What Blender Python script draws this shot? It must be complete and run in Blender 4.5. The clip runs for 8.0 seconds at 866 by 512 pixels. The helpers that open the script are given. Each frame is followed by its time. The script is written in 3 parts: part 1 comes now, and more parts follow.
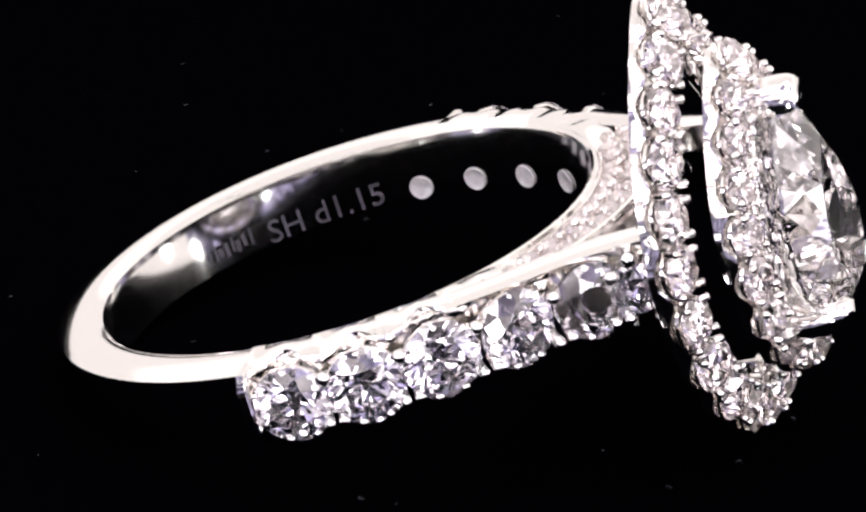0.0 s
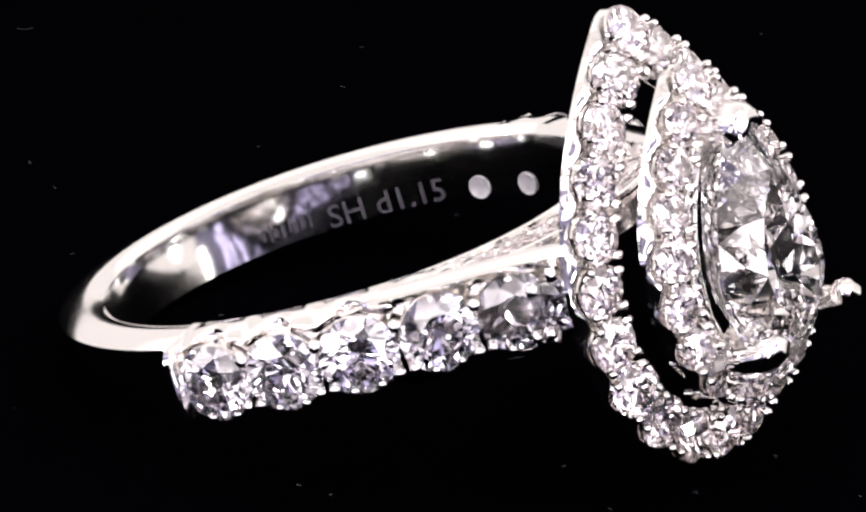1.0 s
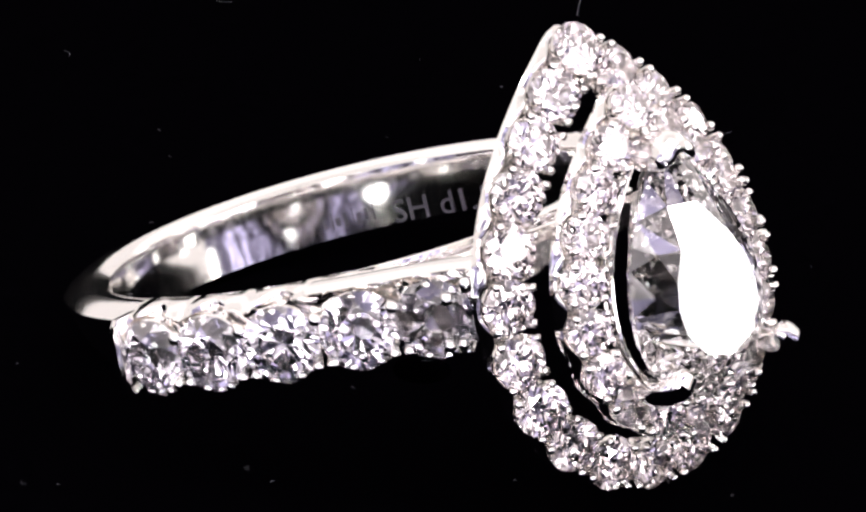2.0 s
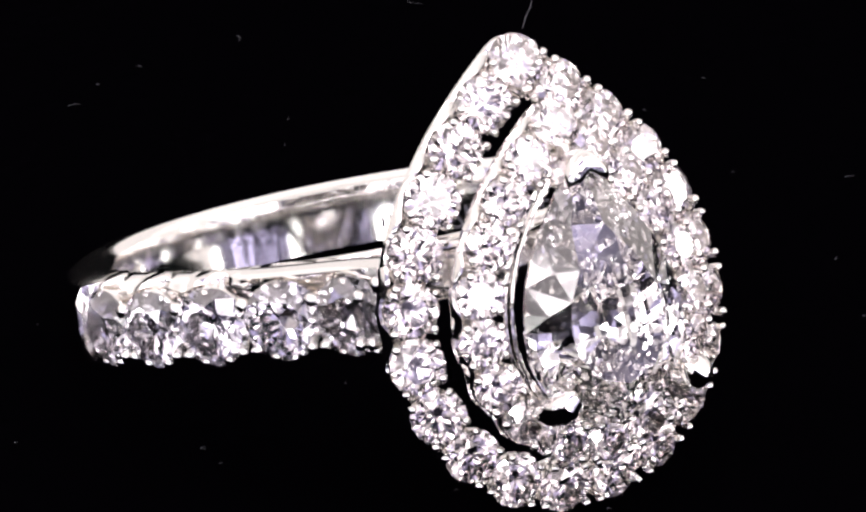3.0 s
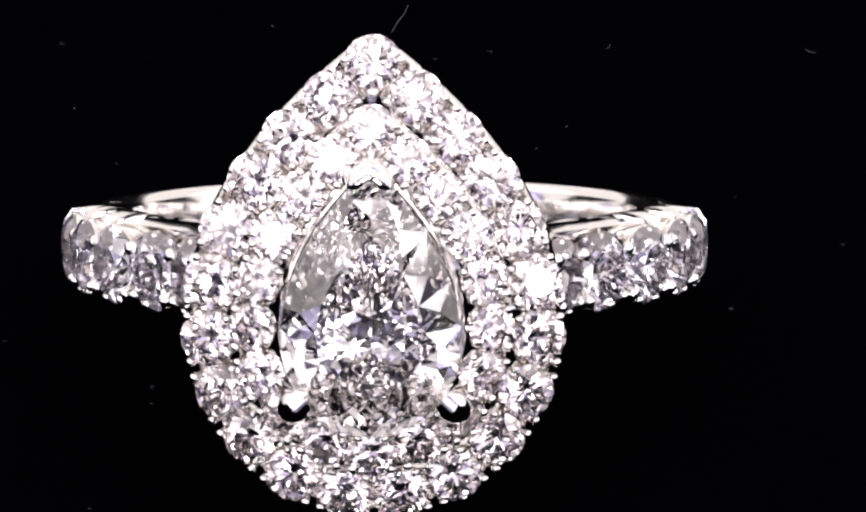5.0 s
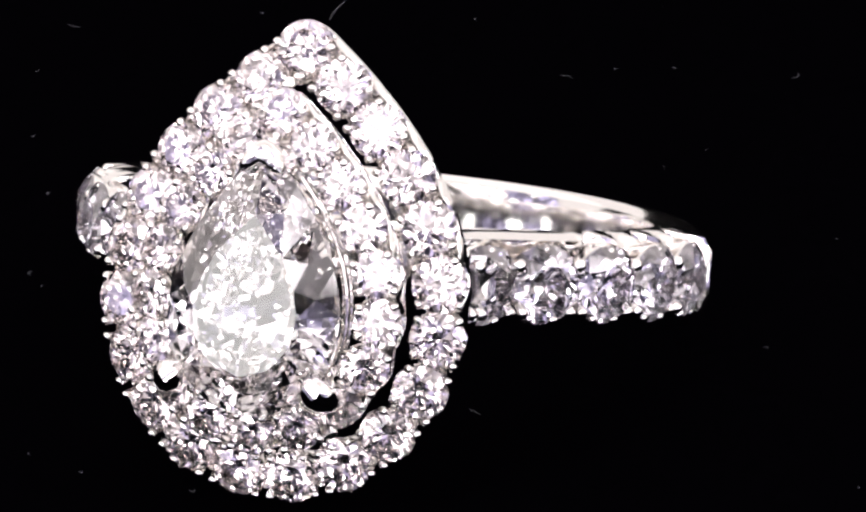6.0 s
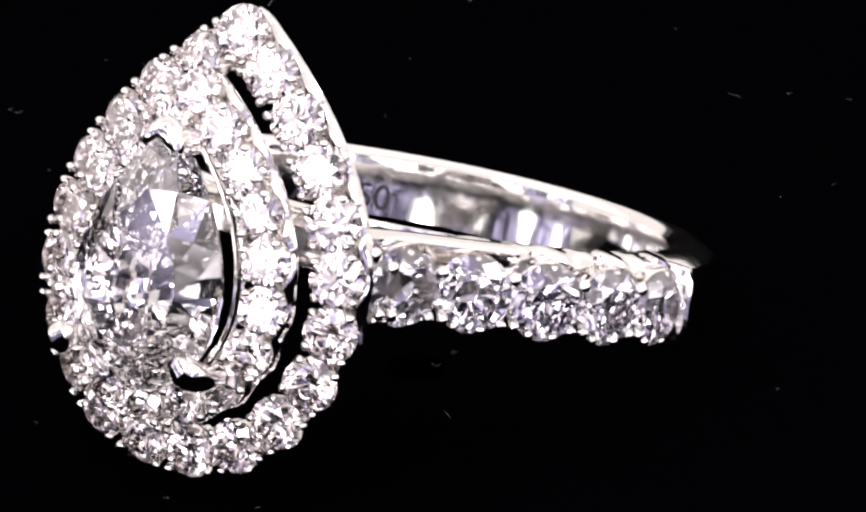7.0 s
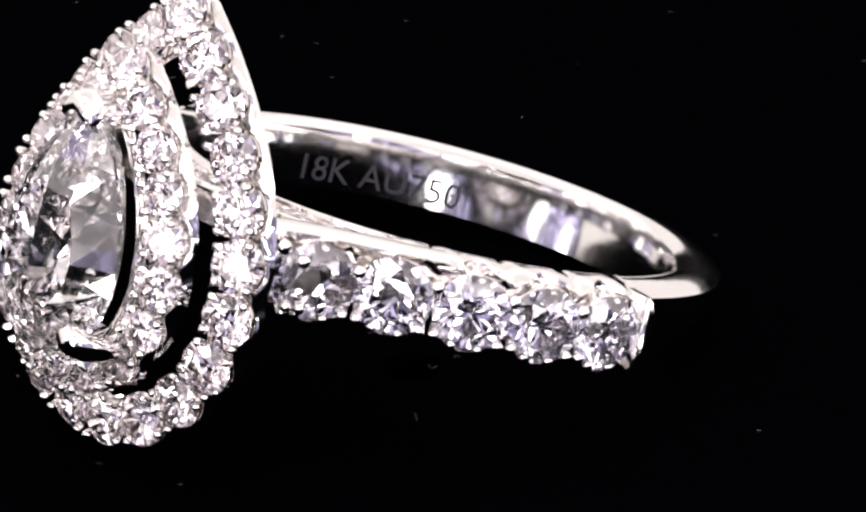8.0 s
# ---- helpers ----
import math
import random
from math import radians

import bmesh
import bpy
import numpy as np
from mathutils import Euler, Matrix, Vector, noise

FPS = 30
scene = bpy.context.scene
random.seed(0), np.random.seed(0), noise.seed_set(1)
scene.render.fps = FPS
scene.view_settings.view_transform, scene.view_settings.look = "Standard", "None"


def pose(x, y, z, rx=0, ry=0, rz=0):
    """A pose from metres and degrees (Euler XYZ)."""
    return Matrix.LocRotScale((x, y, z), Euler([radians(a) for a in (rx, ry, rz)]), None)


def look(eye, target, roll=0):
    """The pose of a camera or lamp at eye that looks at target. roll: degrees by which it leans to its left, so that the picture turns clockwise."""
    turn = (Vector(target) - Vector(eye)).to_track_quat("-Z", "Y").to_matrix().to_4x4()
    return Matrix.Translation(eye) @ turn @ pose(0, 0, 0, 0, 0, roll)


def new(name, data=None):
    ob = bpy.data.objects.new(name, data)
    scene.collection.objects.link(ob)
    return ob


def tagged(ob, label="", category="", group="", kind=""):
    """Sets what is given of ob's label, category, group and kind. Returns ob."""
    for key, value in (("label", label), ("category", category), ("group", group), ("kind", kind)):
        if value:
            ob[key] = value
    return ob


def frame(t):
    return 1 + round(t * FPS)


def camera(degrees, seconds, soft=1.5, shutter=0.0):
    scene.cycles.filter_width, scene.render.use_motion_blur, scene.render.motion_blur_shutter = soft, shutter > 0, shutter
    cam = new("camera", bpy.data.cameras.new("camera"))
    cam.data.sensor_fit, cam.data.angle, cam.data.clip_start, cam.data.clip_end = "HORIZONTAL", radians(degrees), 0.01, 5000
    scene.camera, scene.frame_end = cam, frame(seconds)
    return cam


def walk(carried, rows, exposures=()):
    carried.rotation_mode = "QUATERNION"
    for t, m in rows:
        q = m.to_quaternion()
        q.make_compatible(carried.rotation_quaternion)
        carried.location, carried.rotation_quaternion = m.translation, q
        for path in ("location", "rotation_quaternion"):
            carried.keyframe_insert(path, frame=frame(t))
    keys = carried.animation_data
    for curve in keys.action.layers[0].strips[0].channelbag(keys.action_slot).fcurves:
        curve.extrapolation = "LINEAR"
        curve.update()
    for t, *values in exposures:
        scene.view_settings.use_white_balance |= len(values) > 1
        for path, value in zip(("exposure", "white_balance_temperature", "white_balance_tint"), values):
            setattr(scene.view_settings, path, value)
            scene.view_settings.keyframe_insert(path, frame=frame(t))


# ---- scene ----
cam = camera(12.0, 8.0, soft=2.5)
scene.cycles.max_bounces, scene.cycles.glossy_bounces, scene.cycles.transmission_bounces = 20, 14, 20
LIFT = 0.00437                      # the turntable's top lies at z = 0
CAMERA = [
    (0.0, 0.000641, -0.124454, 0.059556, 64.455, 2.046), (0.5, 0.000565, -0.124226, 0.060030, 64.214, 1.758),
    (1.0, 0.000484, -0.124009, 0.060477, 63.978, 1.419), (1.5, 0.000337, -0.123651, 0.061206, 63.646, 1.119),
    (3.0, 0.000301, -0.124064, 0.060364, 64.085, 0.762), (3.5, 0.000428, -0.124285, 0.059907, 64.342, 0.726),
    (4.0, 0.000461, -0.124223, 0.060036, 64.276, 0.839), (4.5, 0.000432, -0.124204, 0.060075, 64.262, 1.020),
    (6.0, 0.000381, -0.124049, 0.060394, 64.029, 1.847), (6.5, 0.000391, -0.123809, 0.060884, 63.793, 1.992),
    (7.0, 0.000443, -0.123276, 0.061958, 63.268, 1.786), (7.5, 0.000490, -0.123116, 0.062274, 63.137, 1.551),
    (8.0, 0.000634, -0.122673, 0.063142, 62.717, 0.992)]
walk(cam, [(t, pose(x, y, z + LIFT, tilt) @ pose(0, 0, 0, 0, 0, roll)) for t, x, y, z, tilt, roll in CAMERA], exposures=[(0.0, 0.12), (8.0, 0.12)])

U = 0.0145                          # half the width of the view at the ring, in metres
TURN = [(0.0, 65.89), (0.5, 58.57), (1.0, 51.07), (1.5, 43.58), (3.0, 22.64), (3.5, 15.59), (4.0, 8.42),
        (4.5, 1.12), (6.0, -21.31), (6.5, -28.99), (7.0, -36.77), (7.5, -44.59), (8.0, -52.44)]
REST = pose(-0.001463, 0.001845, 0.000980 + LIFT, -19.878, -1.534, 6.004)

# ---- world: a dark studio ----
world = bpy.data.worlds.new("studio")
scene.world = world
world.use_nodes = True
world.node_tree.nodes["Background"].inputs[0].default_value = (0.55, 0.55, 0.7, 1)
world.node_tree.nodes["Background"].inputs[1].default_value = 0.005


# ---- materials ----
def material(name):
    m = bpy.data.materials.new(name)
    m.use_nodes = True
    return m, m.node_tree.nodes, m.node_tree.links, m.node_tree.nodes["Principled BSDF"]


def white_gold(name, rough=0.07, colour=(0.90, 0.88, 0.86)):
    """Polished rhodium-plated gold: fine scratches in the gloss, faint ripples in the surface."""
    m, n, l, b = material(name)
    b.inputs["Base Color"].default_value = (*colour, 1)
    b.inputs["Metallic"].default_value = 1
    tc = n.new("ShaderNodeTexCoord")
    fine = n.new("ShaderNodeTexNoise")
    fine.inputs["Scale"].default_value = 9000
    fine.inputs["Detail"].default_value = 4
    broad = n.new("ShaderNodeTexNoise")
    broad.inputs["Scale"].default_value = 700
    stretch = n.new("ShaderNodeMapping")
    stretch.inputs["Scale"].default_value = (1, 1, 0.15)
    l.new(tc.outputs["Object"], stretch.inputs["Vector"])
    l.new(stretch.outputs["Vector"], fine.inputs["Vector"])
    l.new(tc.outputs["Object"], broad.inputs["Vector"])
    ramp = n.new("ShaderNodeMapRange")
    ramp.inputs["To Min"].default_value = rough * 0.5
    ramp.inputs["To Max"].default_value = rough * 1.8
    l.new(fine.outputs["Fac"], ramp.inputs["Value"])
    l.new(ramp.outputs["Result"], b.inputs["Roughness"])
    bump = n.new("ShaderNodeBump")
    bump.inputs["Strength"].default_value = 0.10
    bump.inputs["Distance"].default_value = 0.00006
    l.new(broad.outputs["Fac"], bump.inputs["Height"])
    l.new(bump.outputs["Normal"], b.inputs["Normal"])
    return m


def gem(name, tint):
    """Cut diamond: clear glass of a diamond's index."""
    m = bpy.data.materials.new(name)
    m.use_nodes = True
    n, l = m.node_tree.nodes, m.node_tree.links
    n.remove(n["Principled BSDF"])
    g = n.new("ShaderNodeBsdfGlass")
    g.inputs["Roughness"].default_value = 0
    g.inputs["IOR"].default_value = 2.42
    g.inputs["Color"].default_value = (*tint, 1)
    l.new(g.outputs[0], n["Material Output"].inputs[0])
    return m


def dull(name, colour, rough, scale, vary, spec=0.5):
    m, n, l, b = material(name)
    tc = n.new("ShaderNodeTexCoord")
    t1 = n.new("ShaderNodeTexNoise")
    t1.inputs["Scale"].default_value = scale
    t1.inputs["Detail"].default_value = 6
    l.new(tc.outputs["Object"], t1.inputs["Vector"])
    mix = n.new("ShaderNodeMix")
    mix.data_type = "RGBA"
    mix.inputs["A"].default_value = (*[c * (1 - vary) for c in colour], 1)
    mix.inputs["B"].default_value = (*[c * (1 + vary) for c in colour], 1)
    l.new(t1.outputs["Fac"], mix.inputs["Factor"])
    l.new(mix.outputs["Result"], b.inputs["Base Color"])
    b.inputs["Roughness"].default_value = rough
    b.inputs["Specular IOR Level"].default_value = spec
    bump = n.new("ShaderNodeBump")
    bump.inputs["Strength"].default_value = 0.2
    bump.inputs["Distance"].default_value = 0.00005
    l.new(t1.outputs["Fac"], bump.inputs["Height"])
    l.new(bump.outputs["Normal"], b.inputs["Normal"])
    return m


def lit(name, colour, strength, dots=0.0):
    """A glowing surface; dots: how strongly added bright dots, one in each 22 mm, break up the glow for finer glints.
    """
    m = bpy.data.materials.new(name)
    m.use_nodes = True
    n, l = m.node_tree.nodes, m.node_tree.links
    n.remove(n["Principled BSDF"])
    e = n.new("ShaderNodeEmission")
    e.inputs["Color"].default_value = (*colour, 1)
    e.inputs["Strength"].default_value = strength
    if dots:
        tc = n.new("ShaderNodeTexCoord")
        v = n.new("ShaderNodeTexVoronoi")
        v.inputs["Scale"].default_value = 45
        v.inputs["Randomness"].default_value = 0.7
        l.new(tc.outputs["Object"], v.inputs["Vector"])
        r = n.new("ShaderNodeMapRange")
        r.interpolation_type = "SMOOTHSTEP"
        for key, value in (("From Min", 0.25), ("From Max", 0.55), ("To Min", strength * (1 + 1.6 * dots)), ("To Max", strength * (1 - dots))):
            r.inputs[key].default_value = value
        l.new(v.outputs["Distance"], r.inputs["Value"])
        l.new(r.outputs["Result"], e.inputs["Strength"])
    l.new(e.outputs[0], n["Material Output"].inputs[0])
    return m


GOLD = white_gold("polished_white_gold")
BAND = white_gold("satin_white_gold", 0.09)
GOLD_CUT = white_gold("bright_cut_white_gold", 0.12)
DIAMOND = gem("diamond", (1.0, 0.985, 0.985))
COOL_DIAMOND = gem("cool_diamond", (0.99, 0.983, 1.0))
CENTRE = gem("centre_diamond", (1.0, 0.995, 0.995))
ENGRAVED = dull("laser_engraving", (0.065, 0.058, 0.075), 0.6, 20000, 0.3)
FAINT = dull("worn_engraving", (0.030, 0.027, 0.036), 0.5, 20000, 0.4)
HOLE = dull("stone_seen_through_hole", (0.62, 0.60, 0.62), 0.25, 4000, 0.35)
BLACK = dull("black_velour", (0.0005, 0.0004, 0.0007), 1.0, 1500, 0.4, 0.0)
LINT = dull("grey_lint", (0.05, 0.05, 0.06), 0.9, 5000, 0.3)
CASE = dull("black_lamp_case", (0.02, 0.02, 0.02), 0.5, 200, 0.3)


# ---- mesh helpers: ring shapes are given in units of U ----
def part(name, bm, mat, parent=None, label="", smooth=False, scale=U):
    if isinstance(bm, bpy.types.Mesh):
        me = bm
    else:
        me = mesh_of(name, bm, mat, smooth, scale)
    ob = new(name, me)
    ob.parent = parent
    if label:
        ob["label"] = label
    return ob


def mesh_of(name, bm, mat, smooth=False, scale=U):
    bmesh.ops.recalc_face_normals(bm, faces=bm.faces)
    for v in bm.verts:
        v.co *= scale
    for f in bm.faces:
        f.smooth = smooth
    me = bpy.data.meshes.new(name)
    bm.to_mesh(me)
    bm.free()
    me.materials.append(mat)
    if smooth:
        me.set_sharp_from_angle(angle=radians(38))
    return me


def loft(bm, rings, closed=True, caps=False):
    """Skin a row of point loops of one length; closed joins the last loop to the first."""
    vs = [[bm.verts.new(p) for p in ring] for ring in rings]
    k = len(vs[0])
    for i in range(len(vs) - (0 if closed else 1)):
        a, b = vs[i], vs[(i + 1) % len(vs)]
        for j in range(k):
            bm.faces.new((a[j], a[(j + 1) % k], b[(j + 1) % k], b[j]))
    if caps and not closed:
        bm.faces.new(vs[0])
        bm.faces.new(vs[-1][::-1])
    return vs


def tube(bm, path, radii, k=10):
    """A round wire along the path with a radius at each point, closed at its ends."""
    path = [Vector(p) for p in path]
    rings = []
    side = None
    for i, p in enumerate(path):
        d = (path[min(i + 1, len(path) - 1)] - path[max(i - 1, 0)]).normalized()
        if side is None:
            side = d.orthogonal().normalized()
        side = (side - d * side.dot(d)).normalized()
        other = d.cross(side)
        rings.append([p + radii[i] * (math.cos(2 * math.pi * j / k) * side + math.sin(2 * math.pi * j / k) * other) for j in range(k)])
    loft(bm, rings, closed=False, caps=True)


def pear(w, zc, b, h, n=360, power=2.1):
    """n points of a pear outline (x, z) at even steps, from the point at the top round to the right."""
    raw = []
    for i in range(400):
        u = 1 - i / 400
        raw.append((w * (1 - u ** power), zc + h * u))
    for i in range(401):
        a = math.pi / 2 * i / 400
        raw.append((w * math.cos(a), zc - b * math.sin(a)))
    raw += [(-x, z) for x, z in raw[-2:0:-1]]
    raw = np.array(raw + [raw[0]])
    step = np.concatenate([[0], np.cumsum(np.hypot(*np.diff(raw, axis=0).T))])
    s = np.linspace(0, step[-1], n, endpoint=False)
    return np.column_stack([np.interp(s, step, raw[:, 0]), np.interp(s, step, raw[:, 1])]), step[-1]


def outward(line):
    """Unit normals of a closed outline, pointing out."""
    d = np.roll(line, -2, axis=0) - np.roll(line, 2, axis=0)
    d /= np.linalg.norm(d, axis=1)[:, None]
    return np.column_stack([-d[:, 1], d[:, 0]]) * -1 if np.dot(np.array([-d[len(d) // 4, 1], d[len(d) // 4, 0]]), line[len(d) // 4]) < 0 else np.column_stack([-d[:, 1], d[:, 0]])


def brilliant(bm, rim, height, table=0.56, crown=0.30, girdle=0.05, deep=0.86, n=8, tiers=(), jitter=0.0, keel=(0.0, 0.0), rise=0.0):
    """A brilliant cut, face up +z, with n table edges. rim(a): the outline's radius at angle a; heights in units of height.
    tiers: more rows of pavilion facets, as parts of the radius, down to 0, the ridge; keel: how far this is drawn out along x; rise: how much it climbs towards the point."""
    rnd = random.Random(21)

    def at(a, f, z):
        a += rnd.uniform(-1, 1) * jitter
        x, y = rim(a) * math.cos(a), rim(a) * math.sin(a)
        if z < -g:
            x = x * f + (1 - f) * min(keel[1], max(keel[0], x))
            return bm.verts.new((x, y * f, z * height * (1 - rise * (1 - f) * max(0.0, x / rim(0)) ** 1.3)))
        return bm.verts.new((x * f, y * f, z * height))
    g = girdle / 2
    st = 2 * math.pi / n
    c = crown
    rs = 0.80
    xs = rs * math.cos(st / 2)
    zs = g + c * (1 - xs) / (1 - table)
    T = [at(k * st, table, g + c) for k in range(n)]
    S = [at((k + 0.5) * st, rs, zs) for k in range(n)]
    G = [at(k * st / 2, 1, g) for k in range(2 * n)]
    B = [bm.verts.new((v.co.x, v.co.y, -g * height)) for v in G]
    culet = bm.verts.new((0, 0, -(g + deep) * height))
    bm.faces.new(T)
    for k in range(n):
        k1 = (k + 1) % n
        g0, g1, g2 = G[2 * k], G[2 * k + 1], G[(2 * k + 2) % (2 * n)]
        b0, b1, b2 = B[2 * k], B[2 * k + 1], B[(2 * k + 2) % (2 * n)]
        for f in ((T[k], S[k], T[k1]), (T[k], g0, S[k]), (T[k1], S[k], g2), (S[k], g0, g1), (S[k], g1, g2), (g0, b0, b1, g1), (g1, b1, b2, g2)):
            bm.faces.new(f)
    if not tiers:
        rp = 0.24
        zp = -g - deep * (1 - rp * math.cos(st / 2))
        Q = [at((k + 0.5) * st, rp, zp) for k in range(n)]
        for k in range(n):
            b0, b1, b2 = B[2 * k], B[2 * k + 1], B[(2 * k + 2) % (2 * n)]
            for f in ((Q[k], b1, b0), (Q[k], b2, b1), (culet, Q[k], b0), (culet, b2, Q[k])):
                bm.faces.new(f)
        return
    last, shift = B, 0.0
    for row, f in enumerate(tiers):
        shift += 0.5
        bow = 1.0 + 0.22 * f
        Q = [at((k + shift) * st / 2, f, -g - deep * (1 - f) * bow) for k in range(2 * n)]
        for k in range(2 * n):
            k1 = (k + 1) % (2 * n)
            bm.faces.new((last[k], last[k1], Q[k]))
            bm.faces.new((Q[k], last[k1], Q[k1]))
        last = Q
    bm.verts.remove(culet)
    bmesh.ops.remove_doubles(bm, verts=bm.verts[:], dist=0.0015)        # the last row meets in the keel's ridge


def bead(radius, length, k=8):
    """A round-topped prong along +z, from -length up to its top at 0."""
    bm = bmesh.new()
    prof = [(0.8, -length), (1.0, -radius * 0.9), (0.92, -radius * 0.5), (0.62, -radius * 0.15)]
    rings = [[(radius * f * math.cos(2 * math.pi * j / k), radius * f * math.sin(2 * math.pi * j / k), z) for j in range(k)] for f, z in prof]
    vs = loft(bm, rings, closed=False)
    top = bm.verts.new((0, 0, 0))
    for j in range(k):
        bm.faces.new((vs[-1][j], vs[-1][(j + 1) % k], top))
    return bm


def cup(r_top, r_low, depth, wall, k=20):
    """The tapered collar under a round stone, open at both ends; its rim lies at z = 0."""
    bm = bmesh.new()
    prof = [(r_top, 0.0), (r_top + wall * 0.3, -0.006), (r_low + wall, -depth), (r_low, -depth), (r_top - wall * 0.8, -0.012)]
    loft(bm, [[(r * math.cos(2 * math.pi * j / k), r * math.sin(2 * math.pi * j / k), z) for r, z in prof] for j in range(k)])
    return bm


def facing(p, normal, spin=0.0):
    """A pose with its z along normal, placed at p (units of U)."""
    q = Vector(normal).normalized().to_track_quat("Z", "Y").to_matrix().to_4x4()
    return Matrix.Translation(Vector(p) * U) @ q @ Matrix.Rotation(spin, 4, "Z")


def put(name, me, parent, m, label=""):
    ob = new(name, me)
    ob.parent = parent
    ob.matrix_basis = m
    if label:
        ob["label"] = label
    return ob


# ---- studio: table, turntable, lamps ----
def slab(bm, x0, x1, y0, y1, z0, z1):
    m = Matrix.Translation(((x0 + x1) / 2, (y0 + y1) / 2, (z0 + z1) / 2)) @ Matrix.Diagonal((x1 - x0, y1 - y0, z1 - z0, 1))
    bmesh.ops.create_cube(bm, size=1, matrix=m)


def build_table():
    bm = bmesh.new()
    slab(bm, -0.9, 0.9, -0.9, 0.9, -0.05, -0.012)
    tagged(part("ground", bm, BLACK, scale=1), "black velour covered studio table top", "table", kind="structure")


def build_turntable():
    base = tagged(new("turntable"), "round black velour turntable with specks of lint", "turntable")
    k = 96
    bm = bmesh.new()
    prof = [(0.001, 0.0), (0.0575, 0.0), (0.0595, -0.0006), (0.060, -0.002), (0.060, -0.0115), (0.001, -0.0115)]
    loft(bm, [[(r * math.cos(2 * math.pi * j / k), r * math.sin(2 * math.pi * j / k), z) for r, z in prof] for j in range(k)])
    part("disc", bm, BLACK, base, "matt black velour disc", True, 1)
    bm = bmesh.new()
    rnd = random.Random(7)
    for i in range(150):
        r, a = 0.046 * math.sqrt(rnd.random()), rnd.random() * 6.283
        x, y, turn = r * math.cos(a), r * math.sin(a), rnd.random() * 6.283
        ln, bow = rnd.uniform(0.0001, 0.0007), rnd.uniform(-0.0002, 0.0002)
        if rnd.random() < 0.6:
            ln *= 0.3
        path = [(x + math.cos(turn) * ln * s - math.sin(turn) * bow * (1 - 4 * s * s), y + math.sin(turn) * ln * s + math.cos(turn) * bow * (1 - 4 * s * s),
                 0.00003 + 0.00005 * rnd.random()) for s in (-0.5, -0.2, 0.1, 0.5)]
        tube(bm, path, [0.000008, 0.000012, 0.000012, 0.000006], 4)
    tagged(part("lint", bm, LINT, base, "pale specks and fibres of lint", False, 1), kind="stuff")
    return base


def toward(azimuth, elevation):
    """The way from the ring to a place on the tent; azimuth 0 is the camera's side, positive to its right."""
    a, e = radians(azimuth), radians(elevation)
    return Vector((math.sin(a) * math.cos(e), -math.cos(a) * math.cos(e), math.sin(e)))


